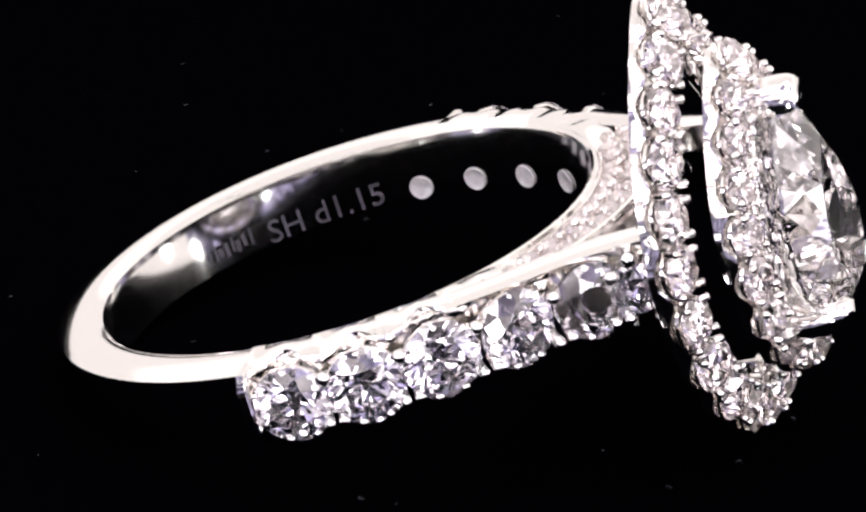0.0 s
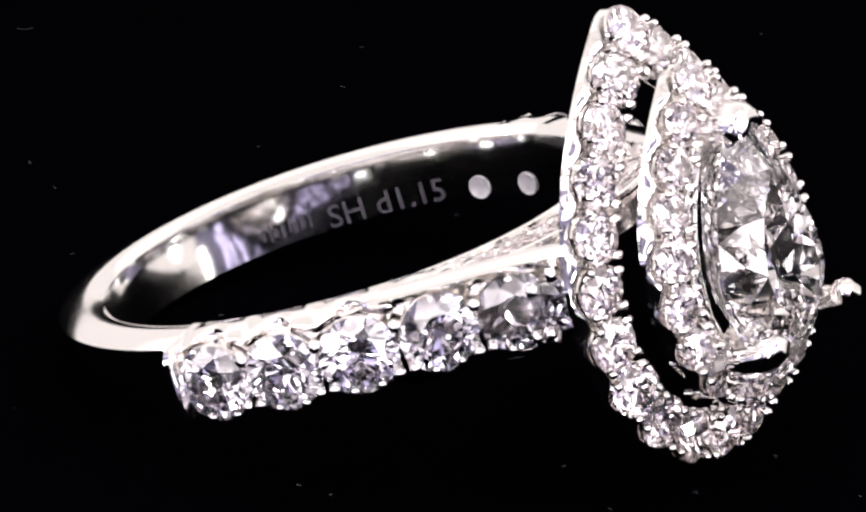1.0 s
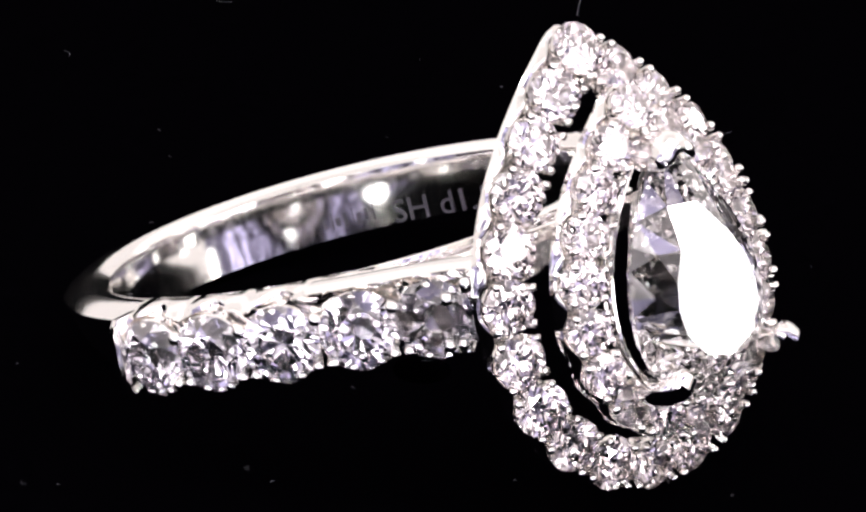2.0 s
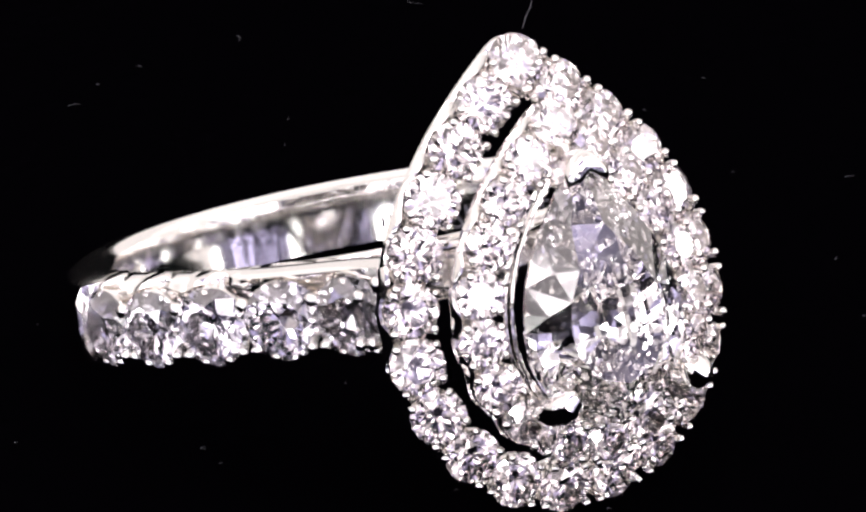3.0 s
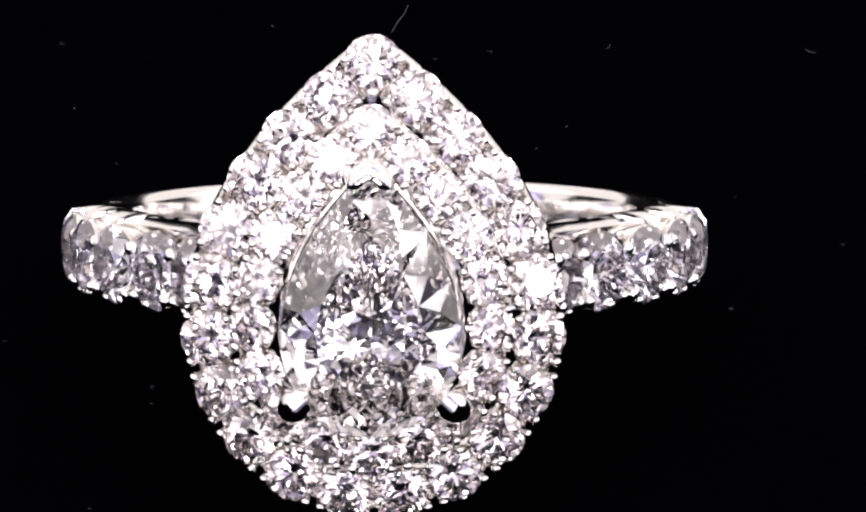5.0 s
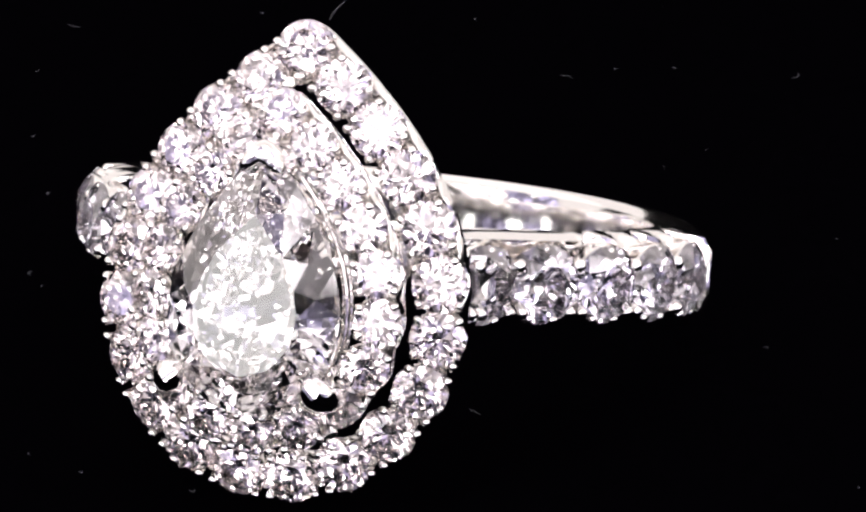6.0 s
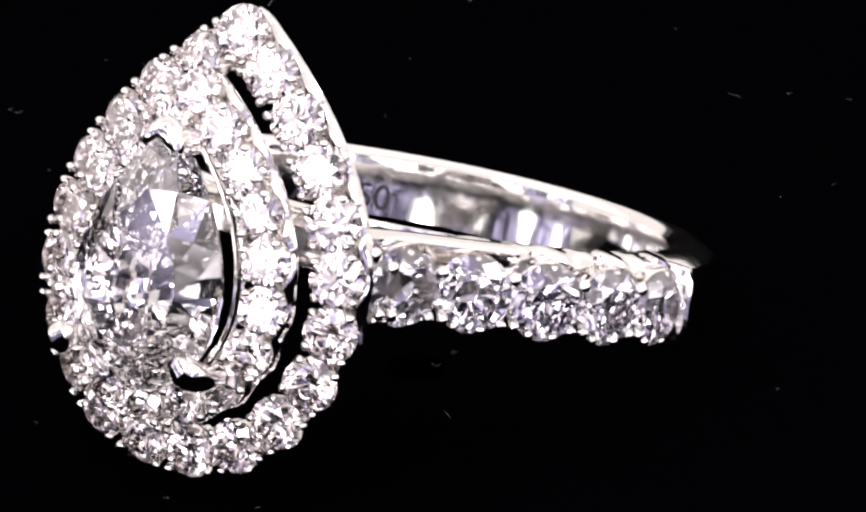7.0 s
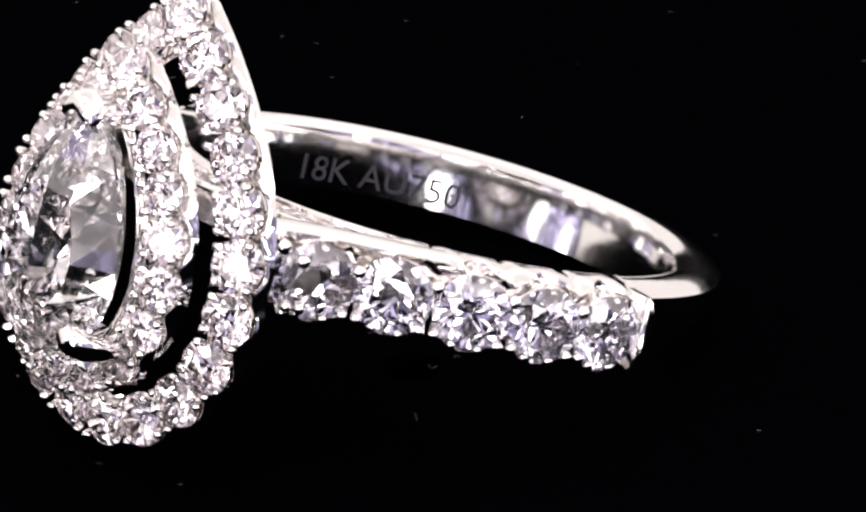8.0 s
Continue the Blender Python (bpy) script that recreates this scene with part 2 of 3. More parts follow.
def build_tent():
    """A dome of glowing cloth panels on dark ribs that stands on the table round camera and turntable."""
    tent = tagged(new("light_tent"), "domed light tent of glowing white cloth panels", "light tent")
    R = 0.50
    bm = bmesh.new()
    ring_pts = [toward(a, 0) * R + Vector((0, 0, -0.008)) for a in range(0, 360, 10)]
    loft(bm, [[p * f + Vector((0, 0, z)) for f, z in ((1.0, -0.004), (1.03, -0.004), (1.03, 0.004), (1.0, 0.004))] for p in ring_pts])
    part("base_hoop", bm, CASE, tent, "black hoop", False, 1)
    for a in range(0, 360, 60):
        bm = bmesh.new()
        tube(bm, [toward(a + 15, e) * (R * 1.02) + Vector((0, 0, -0.008)) for e in range(0, 91, 10)], [0.003] * 10, 6)
        part("rib", bm, CASE, tent, "black rib", True, 1)
    rnd = random.Random(SEED)
    patches = [(82, 278, 1.5, 22, 16, WARM, 0.97), (82, 278, 22, 50, 16, WARM, 1.2), (82, 278, 50, 89.5, 16, WARM, 1.0)]
    for lo, hi, step in ((2, 18, 14), (19, 30, 14), (31, 44, 16.4), (45, 60, 20.5), (61, 88, 41)):
        for i in range(round(164 / step)):
            # the mix of bright and dark panels is made up, for contrast in the stones
            colour, strength = rnd.choice(CLOTH)
            if lo == 2:
                ahead = abs(-82 + (i + 0.5) * step) < 44
                colour, strength = (COOL, 0.55) if ahead else (COOL, rnd.choice((0.25, 0.5, 1.0)))
            # panels round the camera's axis are raised to brighten the side stones
            if lo in (19, 31) and abs(-82 + (i + 0.5) * step) < 32 and strength < 2.2:
                colour, strength = PURE, 2.2
            patches.append((-82 + i * step + 0.4, -82 + (i + 1) * step - 0.4, lo, hi, 4, colour, strength))
    for a0, a1, lo, hi, n, colour, strength in patches:
        bm = bmesh.new()
        grid = [[bm.verts.new(toward(a0 + (a1 - a0) * j / n, lo + (hi - lo) * k / n) * R) for j in range(n + 1)] for k in range(n + 1)]
        for k in range(n):
            for j in range(n):
                bm.faces.new((grid[k][j], grid[k][j + 1], grid[k + 1][j + 1], grid[k + 1][j]))
        bmesh.ops.solidify(bm, geom=bm.faces[:], thickness=0.0008)
        part("panel", bm, lit("tent_glow", colour, strength, 0.0 if a1 > 83 else 0.9 if lo == 2 else 0.7), tent, "glowing white cloth panel", True, 1)
    for az, el, r, w, h, strength in SPOTS:
        bm = bmesh.new()
        m = look(toward(az, el) * r, (0, 0, 0))
        k = 20
        prof = [(0.0001, 0.0), (0.5, 0.0), (0.5, 0.004), (0.0001, 0.004)]
        loft(bm, [[m @ Vector((w * f * math.cos(6.2832 * j / k), h * f * math.sin(6.2832 * j / k), z)) for f, z in prof] for j in range(k)])
        lamp = part("led_lamp", bm, lit("led_glow", (1.0, 0.985, 0.98), strength), tent, "bright white led lamp", False, 1)
        bm = bmesh.new()
        tube(bm, [m @ Vector((0, 0, 0.003)), toward(az, el) * 0.502], [0.002, 0.002], 6)
        part("stem", bm, CASE, lamp, "", True, 1)
    return tent


WARM, PURE, COOL = (1.0, 0.915, 0.905), (1.0, 0.912, 0.955), (0.74, 0.66, 1.0)
# the cloth on the camera's side: how its panels glow
SEED = 5
CLOTH = [(PURE, 5.2), (PURE, 4.2), (PURE, 3.4), (PURE, 2.7), (PURE, 2.1), (COOL, 1.5), (COOL, 0.7), (COOL, 0.10)]
# lamps: azimuth, elevation, distance, width, height, strength
SPOTS = [
    (38, 12, 0.43, 0.050, 0.10, 7.0), (96, 12, 0.43, 0.050, 0.10, 7.0), (-57, 12, 0.43, 0.050, 0.10, 7.0), (-33, 13, 0.43, 0.050, 0.09, 2.6),
    (80, 4, 0.43, 0.030, 0.05, 6.0), (-74, 4, 0.43, 0.030, 0.05, 6.0), (-7, 7, 0.115, 0.020, 0.017, 12.0),
    (18, 40, 0.43, 0.036, 0.036, 30.0), (-20, 40, 0.43, 0.036, 0.036, 30.0), (-38, 28, 0.43, 0.036, 0.036, 30.0),
    # the three lamps of strength 24 are added only for more flashes in the stones
    (58, 26, 0.43, 0.036, 0.036, 30.0), (4, 34, 0.43, 0.030, 0.030, 24.0), (-10, 52, 0.43, 0.036, 0.036, 24.0), (36, 42, 0.43, 0.036, 0.036, 24.0), (125, 30, 0.43, 0.036, 0.036, 30.0), (-125, 30, 0.43, 0.036, 0.036, 30.0), (0, 75, 0.43, 0.05, 0.05, 30.0)]


def build_video_camera():
    """The filming camera, whose dark lens mirrors in the claws."""
    top = tagged(new("video_camera"), "black video camera on a short post", "camera")
    m = look((0.0, -0.1345, 0.0680), (0, 0, 0.004))
    k = 40
    bm = bmesh.new()
    prof = [(0.0005, 0.003), (0.004, 0.003), (0.0048, 0.0), (0.0056, 0.0), (0.006, 0.004), (0.006, 0.050), (0.0005, 0.050)]
    loft(bm, [[m @ Vector((r * math.cos(6.28319 * j / k), r * math.sin(6.28319 * j / k), z)) for r, z in prof] for j in range(k)])
    part("lens", bm, CASE, top, "black lens barrel", True, 1)
    bm = bmesh.new()
    slab(bm, -0.016, 0.016, -0.012, 0.012, 0.0502, 0.085)
    bmesh.ops.bevel(bm, geom=bm.edges[:], offset=0.004, segments=3, affect="EDGES")
    bmesh.ops.transform(bm, matrix=m, verts=bm.verts)
    part("body", bm, CASE, top, "black camera body", True, 1)
    foot = m @ Vector((0, -0.012, 0.068))
    bm = bmesh.new()
    tube(bm, [(foot.x, foot.y, -0.012), (foot.x, foot.y, 0.02), (foot.x, foot.y, foot.z)], [0.010, 0.003, 0.003], 16)
    part("post", bm, CASE, top, "", True, 1)


build_table()
build_video_camera()
turntable = build_turntable()
build_tent()

# ---- the ring ----
ring = tagged(new("engagement_ring"), "white gold double halo ring with pear-cut diamond lying on black velour", "ring")
SIDE = [9.5, 22.6, 36.0, 49.8]                  # the side stones' angles from the widest point towards the head
Z_ROW = -0.090                                  # height of the side stones' middle
R_IN = 0.587                                    # the finger hole
ROW_END = 1.4
HEAD_Z = -0.018


def build_shank():
    plain = [(0.588, -0.150), (0.5865, -0.100), (0.5865, -0.030), (0.590, -0.006), (0.610, 0.010), (0.640, 0.012),
             (0.678, 0.002), (0.699, -0.011), (0.694, -0.030), (0.668, -0.110), (0.640, -0.160), (0.608, -0.166)]
    stone = [(0.588, -0.150), (0.5865, -0.100), (0.5865, -0.030), (0.590, -0.004), (0.612, 0.014), (0.655, 0.018),
             (0.694, 0.012), (0.702, 0.002), (0.688, -0.010), (0.656, -0.024), (0.656, -0.130), (0.608, -0.166)]
    rim = [(0.592, -0.120), (0.585, -0.090), (0.586, -0.030), (0.591, -0.006), (0.602, 0.000), (0.612, -0.002),
           (0.616, -0.012), (0.616, -0.020), (0.616, -0.060), (0.614, -0.110), (0.608, -0.126), (0.600, -0.128)]
    rings = []
    cut = [180 + ROW_END + 0.05, 180 + ROW_END - 0.05, 360 - ROW_END - 0.05, 360 - ROW_END + 0.05]
    for deg in sorted([i * 1.0 for i in range(360)] + cut):
        th = radians(deg)
        a = math.degrees(math.asin(-math.sin(th)))      # angle from the widest point towards the head
        s = 1.0 if a > ROW_END else 0.0
        k = min(1.0, max(0.0, (a - 50) / 12))
        prof = [((1 - s) * p[0] + s * q[0], (1 - s) * p[1] + s * q[1]) for p, q in zip(plain, stone)]
        near = min(abs(a - b) for b in SIDE) / 6.8                  # 0 under a stud, 1 between two stones
        drape = s * 0.020 * min(1.0, near) ** 2
        bay = s * max(0.0, 1 - near / 0.5) ** 0.7 if k < 1 else 0.0
        prof = [(r - bay * {5: 0.014, 6: 0.042, 7: 0.048, 8: 0.034}.get(i, 0.0), z) for i, (r, z) in enumerate(prof)]
        prof = [(r, z - drape) if i in (6, 7, 8, 9) else (r, z - 0.4 * drape) if i == 5 else (r, z) for i, (r, z) in enumerate(prof)]
        prof = [((1 - k) * p[0] + k * q[0], (1 - k) * p[1] + k * q[1]) for p, q in zip(prof, rim)]
        rings.append([(r * math.cos(th), r * math.sin(th), z) for r, z in prof])
    bm = bmesh.new()
    loft(bm, rings)
    return part("shank", bm, BAND, ring, "polished white gold band with engraving inside", True)


def row_places(s):
    """Middles and outward ways of one side's row of stones."""
    out = []
    for deg, r in zip(SIDE, (0.722, 0.725, 0.732, 0.752)):
        a = radians(deg)
        n = Vector((s * math.cos(a), -math.sin(a), 0))
        out.append((n * r + Vector((0, 0, Z_ROW)), n))
    out.append((Vector((s * 0.394, -0.722, Z_ROW)), Vector((s * 0.80, -0.60, 0)).normalized()))
    out.append((Vector((s * 0.362, -0.812, Z_ROW)), Vector((s * 0.95, -0.30, 0)).normalized()))
    return out


def build_side_stones(shank):
    r = 0.089
    bm = bmesh.new()
    brilliant(bm, lambda a: r, r)
    gem_me = mesh_of("side_diamond", bm, COOL_DIAMOND)
    cup_me = mesh_of("collar", cup(r * 0.98, r * 0.66, 0.060, 0.008), GOLD_CUT, True)
    bead_me = mesh_of("prong", bead(0.0215, 0.085, 10), GOLD, True)
    post_me = mesh_of("stud", bead(0.0205, 0.085, 14), GOLD, True)
    up_z = Vector((0, 0, 1))
    for s in (-1, 1):
        places = row_places(s)
        for i, (p, n) in enumerate(places):
            small = Matrix.Scale(0.66 if i == 5 else 1.0, 4)
            put("side_diamond", gem_me, shank, facing(p, n - up_z * 0.04, 0.37 * i) @ small)
            put("collar", cup_me, shank, facing(p, n) @ small)
            put("stud", post_me, shank, facing(p + up_z * 0.072 + n * 0.016, n + up_z * 0.22))
            along = up_z.cross(n)
            for side in (-1, 1):
                put("prong", bead_me, shank, facing(p - up_z * 0.082 + along * 0.030 * side + n * 0.012, n - up_z * 0.6) @ Matrix.Scale(0.55, 4))
        for i in range(1, len(places)):
            p, n = (places[i - 1][0] + places[i][0]) / 2, (places[i - 1][1] + places[i][1]).normalized()
            along = up_z.cross(n)
            for up, lean in ((0.048, 0.30), (-0.066, -0.65)):
                for side in ((0,) if up > 0 else (-1, 1)):
                    slim = Matrix.Scale(0.8 if up > 0 else 0.62, 4)
                    put("prong", bead_me, shank, facing(p + n * 0.027 + up_z * up + along * 0.016 * side, n + up_z * lean) @ slim)


def build_row_ends(shank):
    """The upright end faces at which the stone rows stop, and the scalloped plates under the stones."""
    for s in (-1, 1):
        bm = bmesh.new()
        rings = []
        for deg in (0.9, 1.3, 2.6, 3.0):
            a = radians(deg)
            g = 0.006 if deg in (0.9, 3.0) else 0.0
            prof = [(0.660, -0.150 + g), (0.660, 0.004 - g), (0.728 - g, 0.000 - g), (0.748 - g, -0.030), (0.752 - g, -0.130), (0.738 - g, -0.176 + g)]
            rings.append([(s * r * math.cos(a), -r * math.sin(a), z) for r, z in prof])
        loft(bm, rings, closed=False, caps=True)
        part("end_wall", bm, GOLD, shank, "", True)


def build_shoulders():
    """The two arms that leave the band's circle and run straight to the back of the head."""
    for s in (-1, 1):
        bm = bmesh.new()
        rings = []
        for x, y in ((0.500, -0.455), (0.462, -0.520), (0.425, -0.585), (0.388, -0.650), (0.352, -0.715), (0.330, -0.775), (0.318, -0.835)):
            c = Vector((s * x, y, 0))
            n = Vector((s * 0.86, -0.50, 0)).normalized()
            lift = 0.010 * min(1, max(0, (-0.5 - y) / 0.3))
            prof = [(-0.034, -0.150), (-0.034, 0.004 + lift), (-0.020, 0.017 + lift), (0.020, 0.017 + lift), (0.040, 0.004 + lift), (0.024, -0.012), (-0.012, -0.024), (-0.012, -0.140)]
            rings.append([c + n * r + Vector((0, 0, z)) for r, z in prof])
        loft(bm, rings, closed=False, caps=True)
        part("shoulder", bm, GOLD, ring, "polished tapering shoulder", True)


def build_gallery():
    """The pave-set bridge between the band's rim and the back of the head, with a wire on each edge."""
    def at(a, r, z):
        return Vector((-math.cos(radians(a)) * r, -math.sin(radians(a)) * r, z))
    bm = bmesh.new()
    rings = []
    for i in range(33):
        a = 44 + 92 * i / 32
        far = 0.615 + 0.135 * min(1.0, min(i, 32 - i) / 7)
        rings.append([at(a, 0.606, -0.08), at(a, 0.606, -0.026), at(a, (0.606 + far) / 2, -0.028), at(a, far, -0.018), at(a, far, -0.07)])
    loft(bm, rings, closed=False, caps=True)
    g = part("gallery", bm, GOLD_CUT, ring, "bridge set with tiny diamonds", True)
    for r, z, span, rad in ((0.598, -0.002, 50, 0.011), (0.752, 0.006, 30, 0.010)):
        bm = bmesh.new()
        steps = [90 - span + 2 * span * i / 24 for i in range(25)]
        tube(bm, [at(a, r, z) for a in steps], [rad] * 25, 8)
        part("rim_wire", bm, GOLD, g, "", True)
    r = 0.026
    bm = bmesh.new()
    brilliant(bm, lambda a: r, r)
    me = mesh_of("pave_diamond", bm, DIAMOND)
    bead_me = mesh_of("grain", bead(0.008, 0.02, 6), GOLD, True)
    rnd = random.Random(3)
    for row, (rad, span, n) in enumerate(((0.640, 40, 15), (0.692, 33, 14), (0.728, 30, 13))):
        for i in range(n):
            a = 90 - span + 2 * span * i / (n - 1)
            p = at(a, rad, -0.004 + 0.004 * row)
            put("pave_diamond", me, g, facing(p, (rnd.uniform(-0.1, 0.1), 0.1 + rnd.uniform(-0.1, 0.1), 1), rnd.random()))
            put("grain", bead_me, g, facing(at(a + span / (n - 1), rad + 0.012, 0.010), (0, 0.1, 1)))


def build_halo(name, label, w, zc, b, h, pitch, r, y_back, y_rim, half, tilt, deep_cut=True):
    """One pear-shaped halo: a plain wall at the back, a cup under each round stone, and twin prongs between."""
    line, length = pear(w, zc, b, h)
    nrm = outward(line)
    bm = bmesh.new()
    d = y_back - y_rim
    prof = [(-0.95, 0.0), (0.90, 0.0), (1.0, 0.05), (1.0, 0.50), (0.90, 0.62), (0.72, 0.48), (0.25, 0.26), (-0.25, 0.26), (-0.72, 0.48), (-0.90, 0.62), (-1.0, 0.50), (-1.0, 0.05)]
    count = round(length / pitch)
    rings = []
    for i, (p, n) in enumerate(zip(line, nrm)):
        dip = 0.5 - 0.5 * math.cos(2 * math.pi * count * i / len(line))     # 0 at a stone, 1 between two
        low = min(1.0, max(0.0, (0.02 - p[1]) / 0.22)) if deep_cut else 0.0       # the lower half is cut open between its stones
        row = []
        for o, y in prof:
            w2 = half * o * (1 - (0.08 + 0.24 * low) * dip * min(1.0, y / 0.45 + low * 0.6))
            if o > 0:
                w2 -= half * 0.10 * tilt * y
            y2 = y * (0.52 + 0.50 * dip ** 1.5) if y > 0.15 else y
            row.append((p[0] + n[0] * w2, y_back - d * y2, p[1] + n[1] * w2))
        rings.append(row)
    loft(bm, rings)
    halo = part(name, bm, GOLD, ring, label, True)
    fine, _ = pear(w, zc, b, h, count * 12)
    fn = outward(fine)
    bm = bmesh.new()
    brilliant(bm, lambda a: r, r)
    stone = mesh_of("halo_diamond", bm, DIAMOND)
    cups = mesh_of("cup", cup(r * 0.985, r * 0.86, 0.012, 0.004), GOLD, True)
    prongs = mesh_of("prong", bead(0.0098, d * 0.8), GOLD, True)
    rnd = random.Random(11)
    for i in range(count):
        p, n = fine[i * 12], fn[i * 12]
        out = Vector((n[0], 0, n[1]))
        up = (Vector((0, -1, 0)) + out * tilt).normalized()
        c = Vector((p[0], y_rim, p[1]))
        spin = rnd.random() * 0.8
        wob = Vector((rnd.uniform(-1, 1), 0, rnd.uniform(-1, 1))) * 0.12
        put("halo_diamond", stone, halo, facing(c + up * 0.004, up + wob, spin))
        put("cup", cups, halo, facing(c - up * 0.003, up))
        p, n = fine[i * 12 + 6], fn[i * 12 + 6]
        out = Vector((n[0], 0, n[1]))
        along = Vector((n[1], 0, -n[0]))
        c = Vector((p[0], y_rim, p[1]))
        for side, o in ((1, half * 0.92), (-1, half * 0.80)):
            for t in (-1, 1):
                low = min(1.0, max(0.0, (0.02 - p[1]) / 0.22))
                lean = Vector((0, -1, 0)) + out * (0.35 + 0.55 * low if side > 0 else -0.30)
                drop = -0.022 + 0.010 * low if side > 0 else -0.034
                put("prong", prongs, halo, facing(c + out * (side * o - 0.006 + 0.008 * low) + along * t * 0.0165 + Vector((0, drop, 0)), lean))
    return halo


def build_head():
    outer = build_halo("outer_halo", "pear-shaped outer halo of round diamonds", 0.350, -0.15, 0.362, 0.556, 0.121, 0.061, -0.854, -0.912, 0.054, 0.30)
    inner = build_halo("inner_halo", "raised pear-shaped inner halo of round diamonds", 0.250, -0.140, 0.263, 0.416, 0.101, 0.052, -0.982, -1.040, 0.046, 0.32)
    # bars that tie the inner halo to the outer one
    for x, z in ((0.0, 0.336), (0.10, -0.40), (-0.10, -0.40)):
        bm = bmesh.new()
        slab(bm, x - 0.009, x + 0.009, -1.005, -0.870, z - 0.009, z + 0.009)
        bmesh.ops.bevel(bm, geom=bm.edges[:], offset=0.003, segments=2, affect="EDGES")
        part("bar", bm, GOLD, ring, "", True)
    # collet under the centre stone, open behind
    bm = bmesh.new()
    rings = []
    line, _ = pear(0.178, -0.150, 0.200, 0.340, 120)
    for f, y in ((0.97, -1.040), (1.00, -1.034), (1.00, -1.018), (0.95, -1.005), (0.82, -0.935), (0.79, -0.935), (0.93, -1.015)):
        rings.append([(x * f, y, -0.14 + (z + 0.14) * f) for x, z in line])
    loft(bm, rings)
    part("collet", bm, GOLD, ring, "polished seat of the centre stone", True)
    for grow, y in ((1.05, -1.036), (1.03, -1.058)):
        bm = bmesh.new()
        k = 8
        line, _ = pear(0.182 * grow, -0.150, 0.205 * grow, 0.345 * grow, 120)
        nrm = outward(line)
        loft(bm, [[(p[0] + n[0] * 0.0045 * math.cos(6.2832 * j / k), y + 0.0045 * math.sin(6.2832 * j / k), p[1] + n[1] * 0.0045 * math.cos(6.2832 * j / k)) for j in range(k)] for p, n in zip(line, nrm)])
        part("gallery_wire", bm, GOLD, ring, "", True)


def build_centre():
    line, _ = pear(0.188, -0.155, 0.208, 0.365, 720, 1.9)
    z0 = -0.135
    ang = np.arctan2(line[:, 1] - z0, line[:, 0])
    rad = np.hypot(line[:, 0], line[:, 1] - z0)
    order = np.argsort(ang)
    ang, rad = ang[order], rad[order]

    def rim(a):
        # the cut's angles run from the pear's point
        a = (a + math.pi / 2 + math.pi) % (2 * math.pi) - math.pi
        return float(np.interp(a, ang, rad, period=2 * math.pi))
    bm = bmesh.new()
    brilliant(bm, rim, 0.18, table=0.60, crown=0.36, girdle=0.05, deep=0.90, n=12, tiers=(0.70, 0.40, 0.0), jitter=0.03, keel=(-0.045, 0.22), rise=0.9)
    # the cut's x, y, z become the ring's: point up, face to -y
    for v in bm.verts:
        x, y, z = v.co
        v.co = (-y, -1.106 - z, z0 + x)
    part("centre_diamond", bm, CENTRE, ring, "large clear pear-cut diamond")


def build_claws():
    for s in (-1, 1):
        bm = bmesh.new()
        def at(f, y):
            return (s * 0.165 * f + 0.008, y, -0.15 - 0.142 * f)
        path = [at(1.04, -0.97), at(1.07, -1.04), at(1.07, -1.10), at(1.04, -1.140), at(0.99, -1.160), at(0.945, -1.168), at(0.90, -1.168), at(0.86, -1.162), at(0.84, -1.156)]
        tube(bm, path, [0.020, 0.024, 0.028, 0.032, 0.034, 0.034, 0.029, 0.019, 0.005], 16)
        part("claw", bm, GOLD, ring, "rounded polished claw", True)
    bm = bmesh.new()
    side = [(0.052, 0.150), (0.051, 0.168), (0.045, 0.186), (0.034, 0.203), (0.018, 0.218)]
    hollow = [(0.009, 0.168), (0.017, 0.160), (0.026, 0.152), (0.038, 0.146)]
    outline = side + [(0.0, 0.224)] + [(-x, z) for x, z in side[::-1]] + [(-x, z) for x, z in hollow[::-1]] + [(0.0, 0.172)] + hollow
    rings = []
    for y, f in ((-0.990, 0.80), (-1.050, 0.92), (-1.100, 1.0), (-1.130, 1.0), (-1.145, 0.94), (-1.156, 0.80), (-1.162, 0.58), (-1.164, 0.30)):
        rings.append([(x * (0.4 + 0.6 * f), y + 0.02 * (z - 0.180), 0.182 + (z - 0.182) * f) for x, z in outline])
    loft(bm, rings, closed=False, caps=True)
    part("tip_claw", bm, GOLD, ring, "v-shaped claw over the stone's point", True)


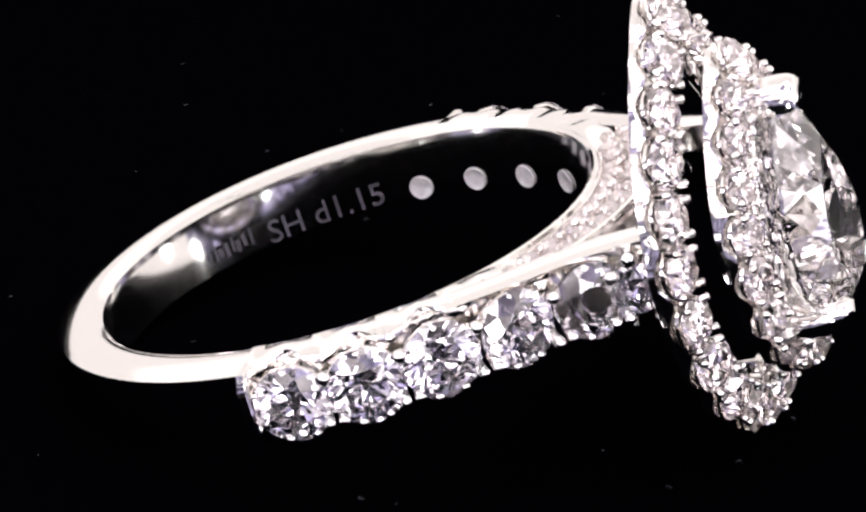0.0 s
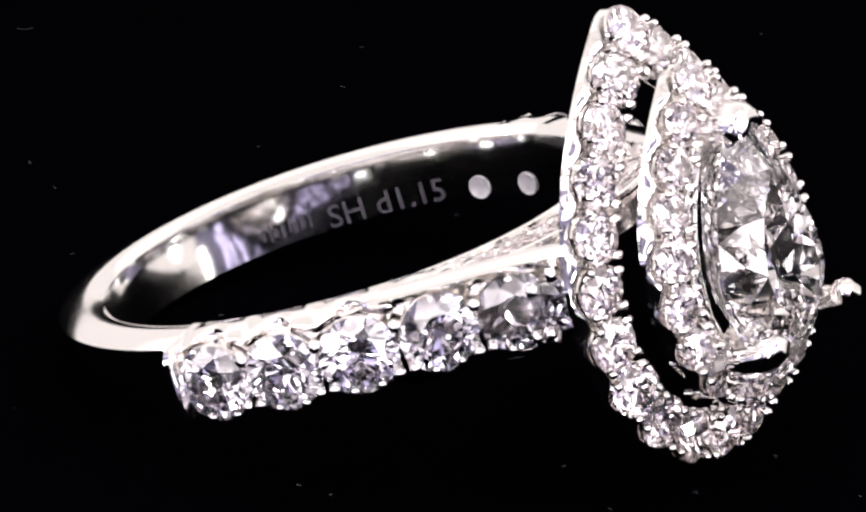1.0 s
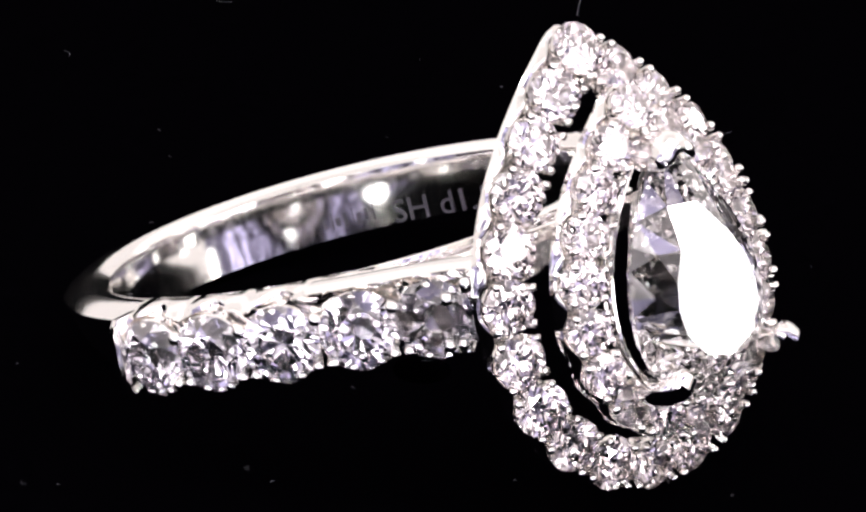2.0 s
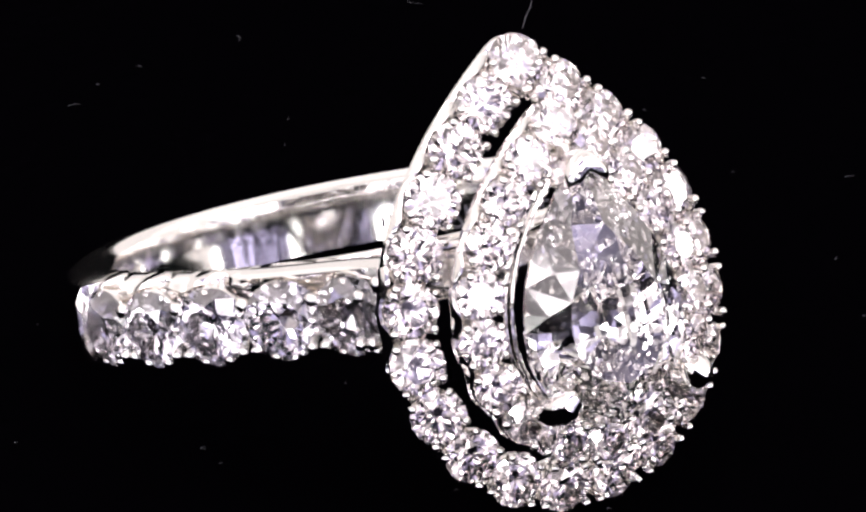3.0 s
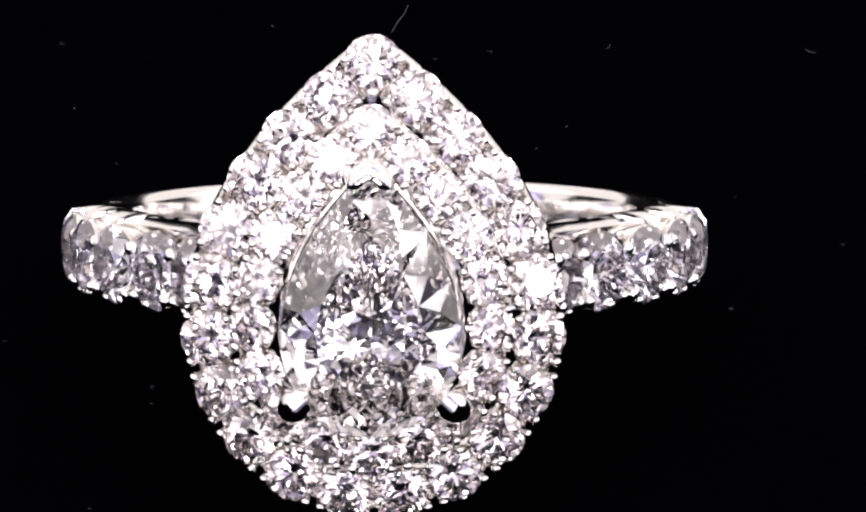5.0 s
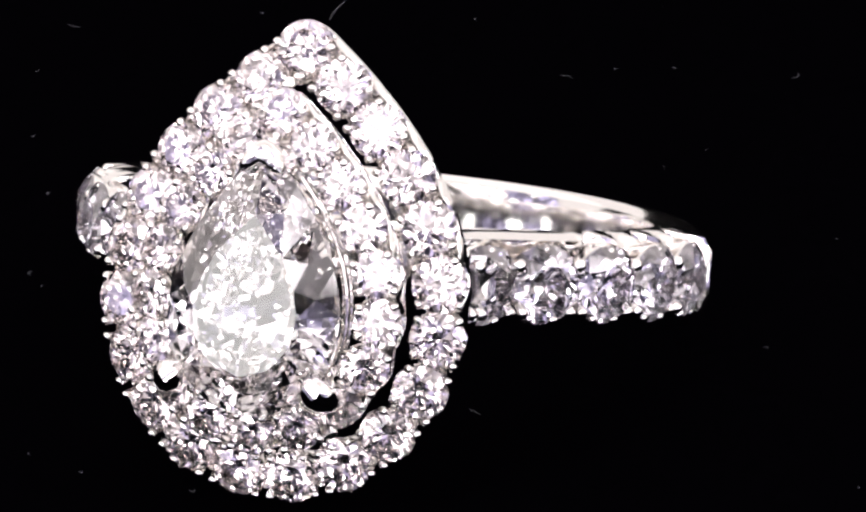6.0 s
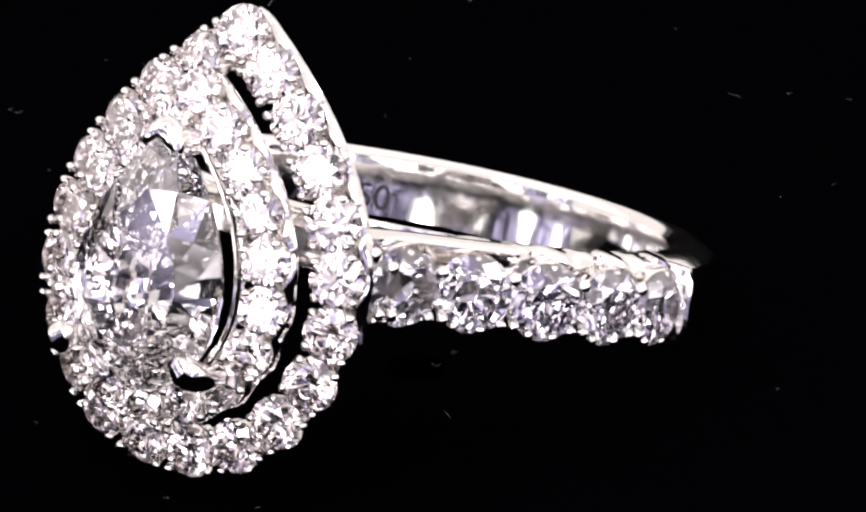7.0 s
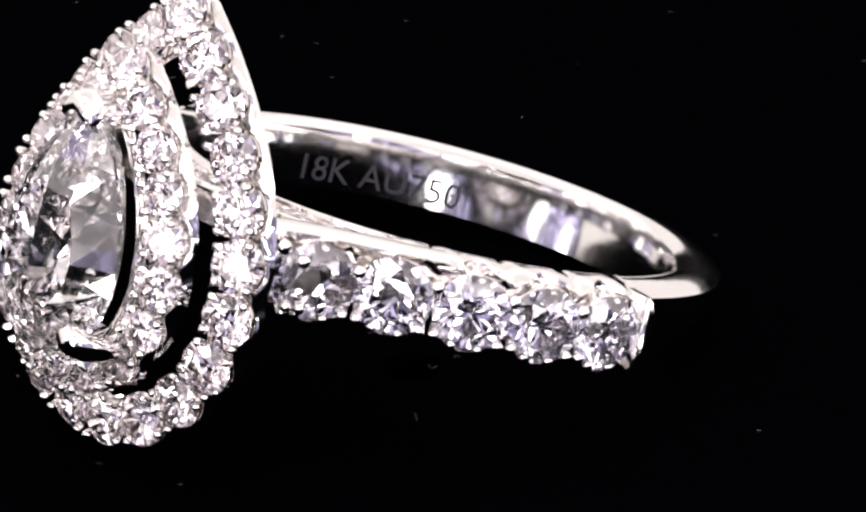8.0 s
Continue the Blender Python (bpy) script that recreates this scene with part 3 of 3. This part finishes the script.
def build_engraving(shank):
    def letters(body, deg, size, z, mat):
        cu = bpy.data.curves.new("engraving", "FONT")
        cu.body, cu.size, cu.resolution_u = body, size, 3
        tmp = new("engraving", cu)
        dg = bpy.context.evaluated_depsgraph_get()
        me = bpy.data.meshes.new_from_object(tmp.evaluated_get(dg))
        bpy.data.objects.remove(tmp)
        bm = bmesh.new()
        bm.from_mesh(me)
        for v in bm.verts:
            a = radians(deg) - v.co.x / 0.582
            v.co = ((R_IN - 0.0035) * math.cos(a), (R_IN - 0.0035) * math.sin(a), z + v.co.y)
        me2 = mesh_of("engraving", bm, mat)
        ob = new("engraving", me2)
        ob.parent = shank
        ob["label"] = "matt engraved letters " + body
    letters("SH d1.15", 45.0, 0.082, -0.148, ENGRAVED)
    # a worn hallmark that cannot be read
    for i in range(8):
        bm = bmesh.new()
        a0 = radians(49.0 + 1.7 * i)
        a1 = a0 + radians(0.45 + 0.35 * (i % 3))
        low, high = -0.128 + 0.006 * (i % 2), -0.085 - 0.008 * (i % 3)
        loft(bm, [[(r * math.cos(a), r * math.sin(a), z) for r, z in ((R_IN - 0.0035, low), (R_IN - 0.0035, high), (R_IN - 0.001, high), (R_IN - 0.001, low))] for a in (a0, a1)], closed=False, caps=True)
        part("hallmark_bar", bm, ENGRAVED, shank, "worn engraved mark")
    letters("18K AU750", 168, 0.090, -0.134, FAINT)
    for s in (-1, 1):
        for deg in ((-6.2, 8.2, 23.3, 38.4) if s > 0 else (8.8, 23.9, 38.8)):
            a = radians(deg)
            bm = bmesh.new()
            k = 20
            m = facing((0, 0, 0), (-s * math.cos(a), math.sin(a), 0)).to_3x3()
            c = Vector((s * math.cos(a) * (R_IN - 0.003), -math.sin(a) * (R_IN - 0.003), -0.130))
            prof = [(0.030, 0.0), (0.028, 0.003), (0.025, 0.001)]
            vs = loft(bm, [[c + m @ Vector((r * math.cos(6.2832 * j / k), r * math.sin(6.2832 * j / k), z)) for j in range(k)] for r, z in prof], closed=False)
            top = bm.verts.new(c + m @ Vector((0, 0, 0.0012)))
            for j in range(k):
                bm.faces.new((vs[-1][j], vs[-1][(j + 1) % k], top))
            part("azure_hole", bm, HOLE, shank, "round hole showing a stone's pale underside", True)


def build_lint():
    bm = bmesh.new()
    tube(bm, [(0.040, -0.89, 0.450), (0.052, -0.89, 0.472), (0.066, -0.89, 0.488), (0.074, -0.89, 0.508)], [0.0010, 0.0013, 0.0012, 0.0006], 5)
    part("lint", bm, LINT, ring, "fine grey fibre stuck on the tip")


shank = build_shank()
build_row_ends(shank)
build_side_stones(shank)
build_shoulders()
build_gallery()
below = set(ring.children)
build_head()
build_centre()
build_claws()
for ob in ring.children:                        # the head sits a little below the band's rim
    if ob not in below:
        ob.location.z = HEAD_Z * U
build_engraving(shank)
build_lint()


def motions():
    walk(turntable, [(t, pose(0, 0, 0, 0, 0, a)) for t, a in TURN])
    walk(ring, [(t, pose(0, 0, 0, 0, 0, a) @ REST) for t, a in TURN])


motions()
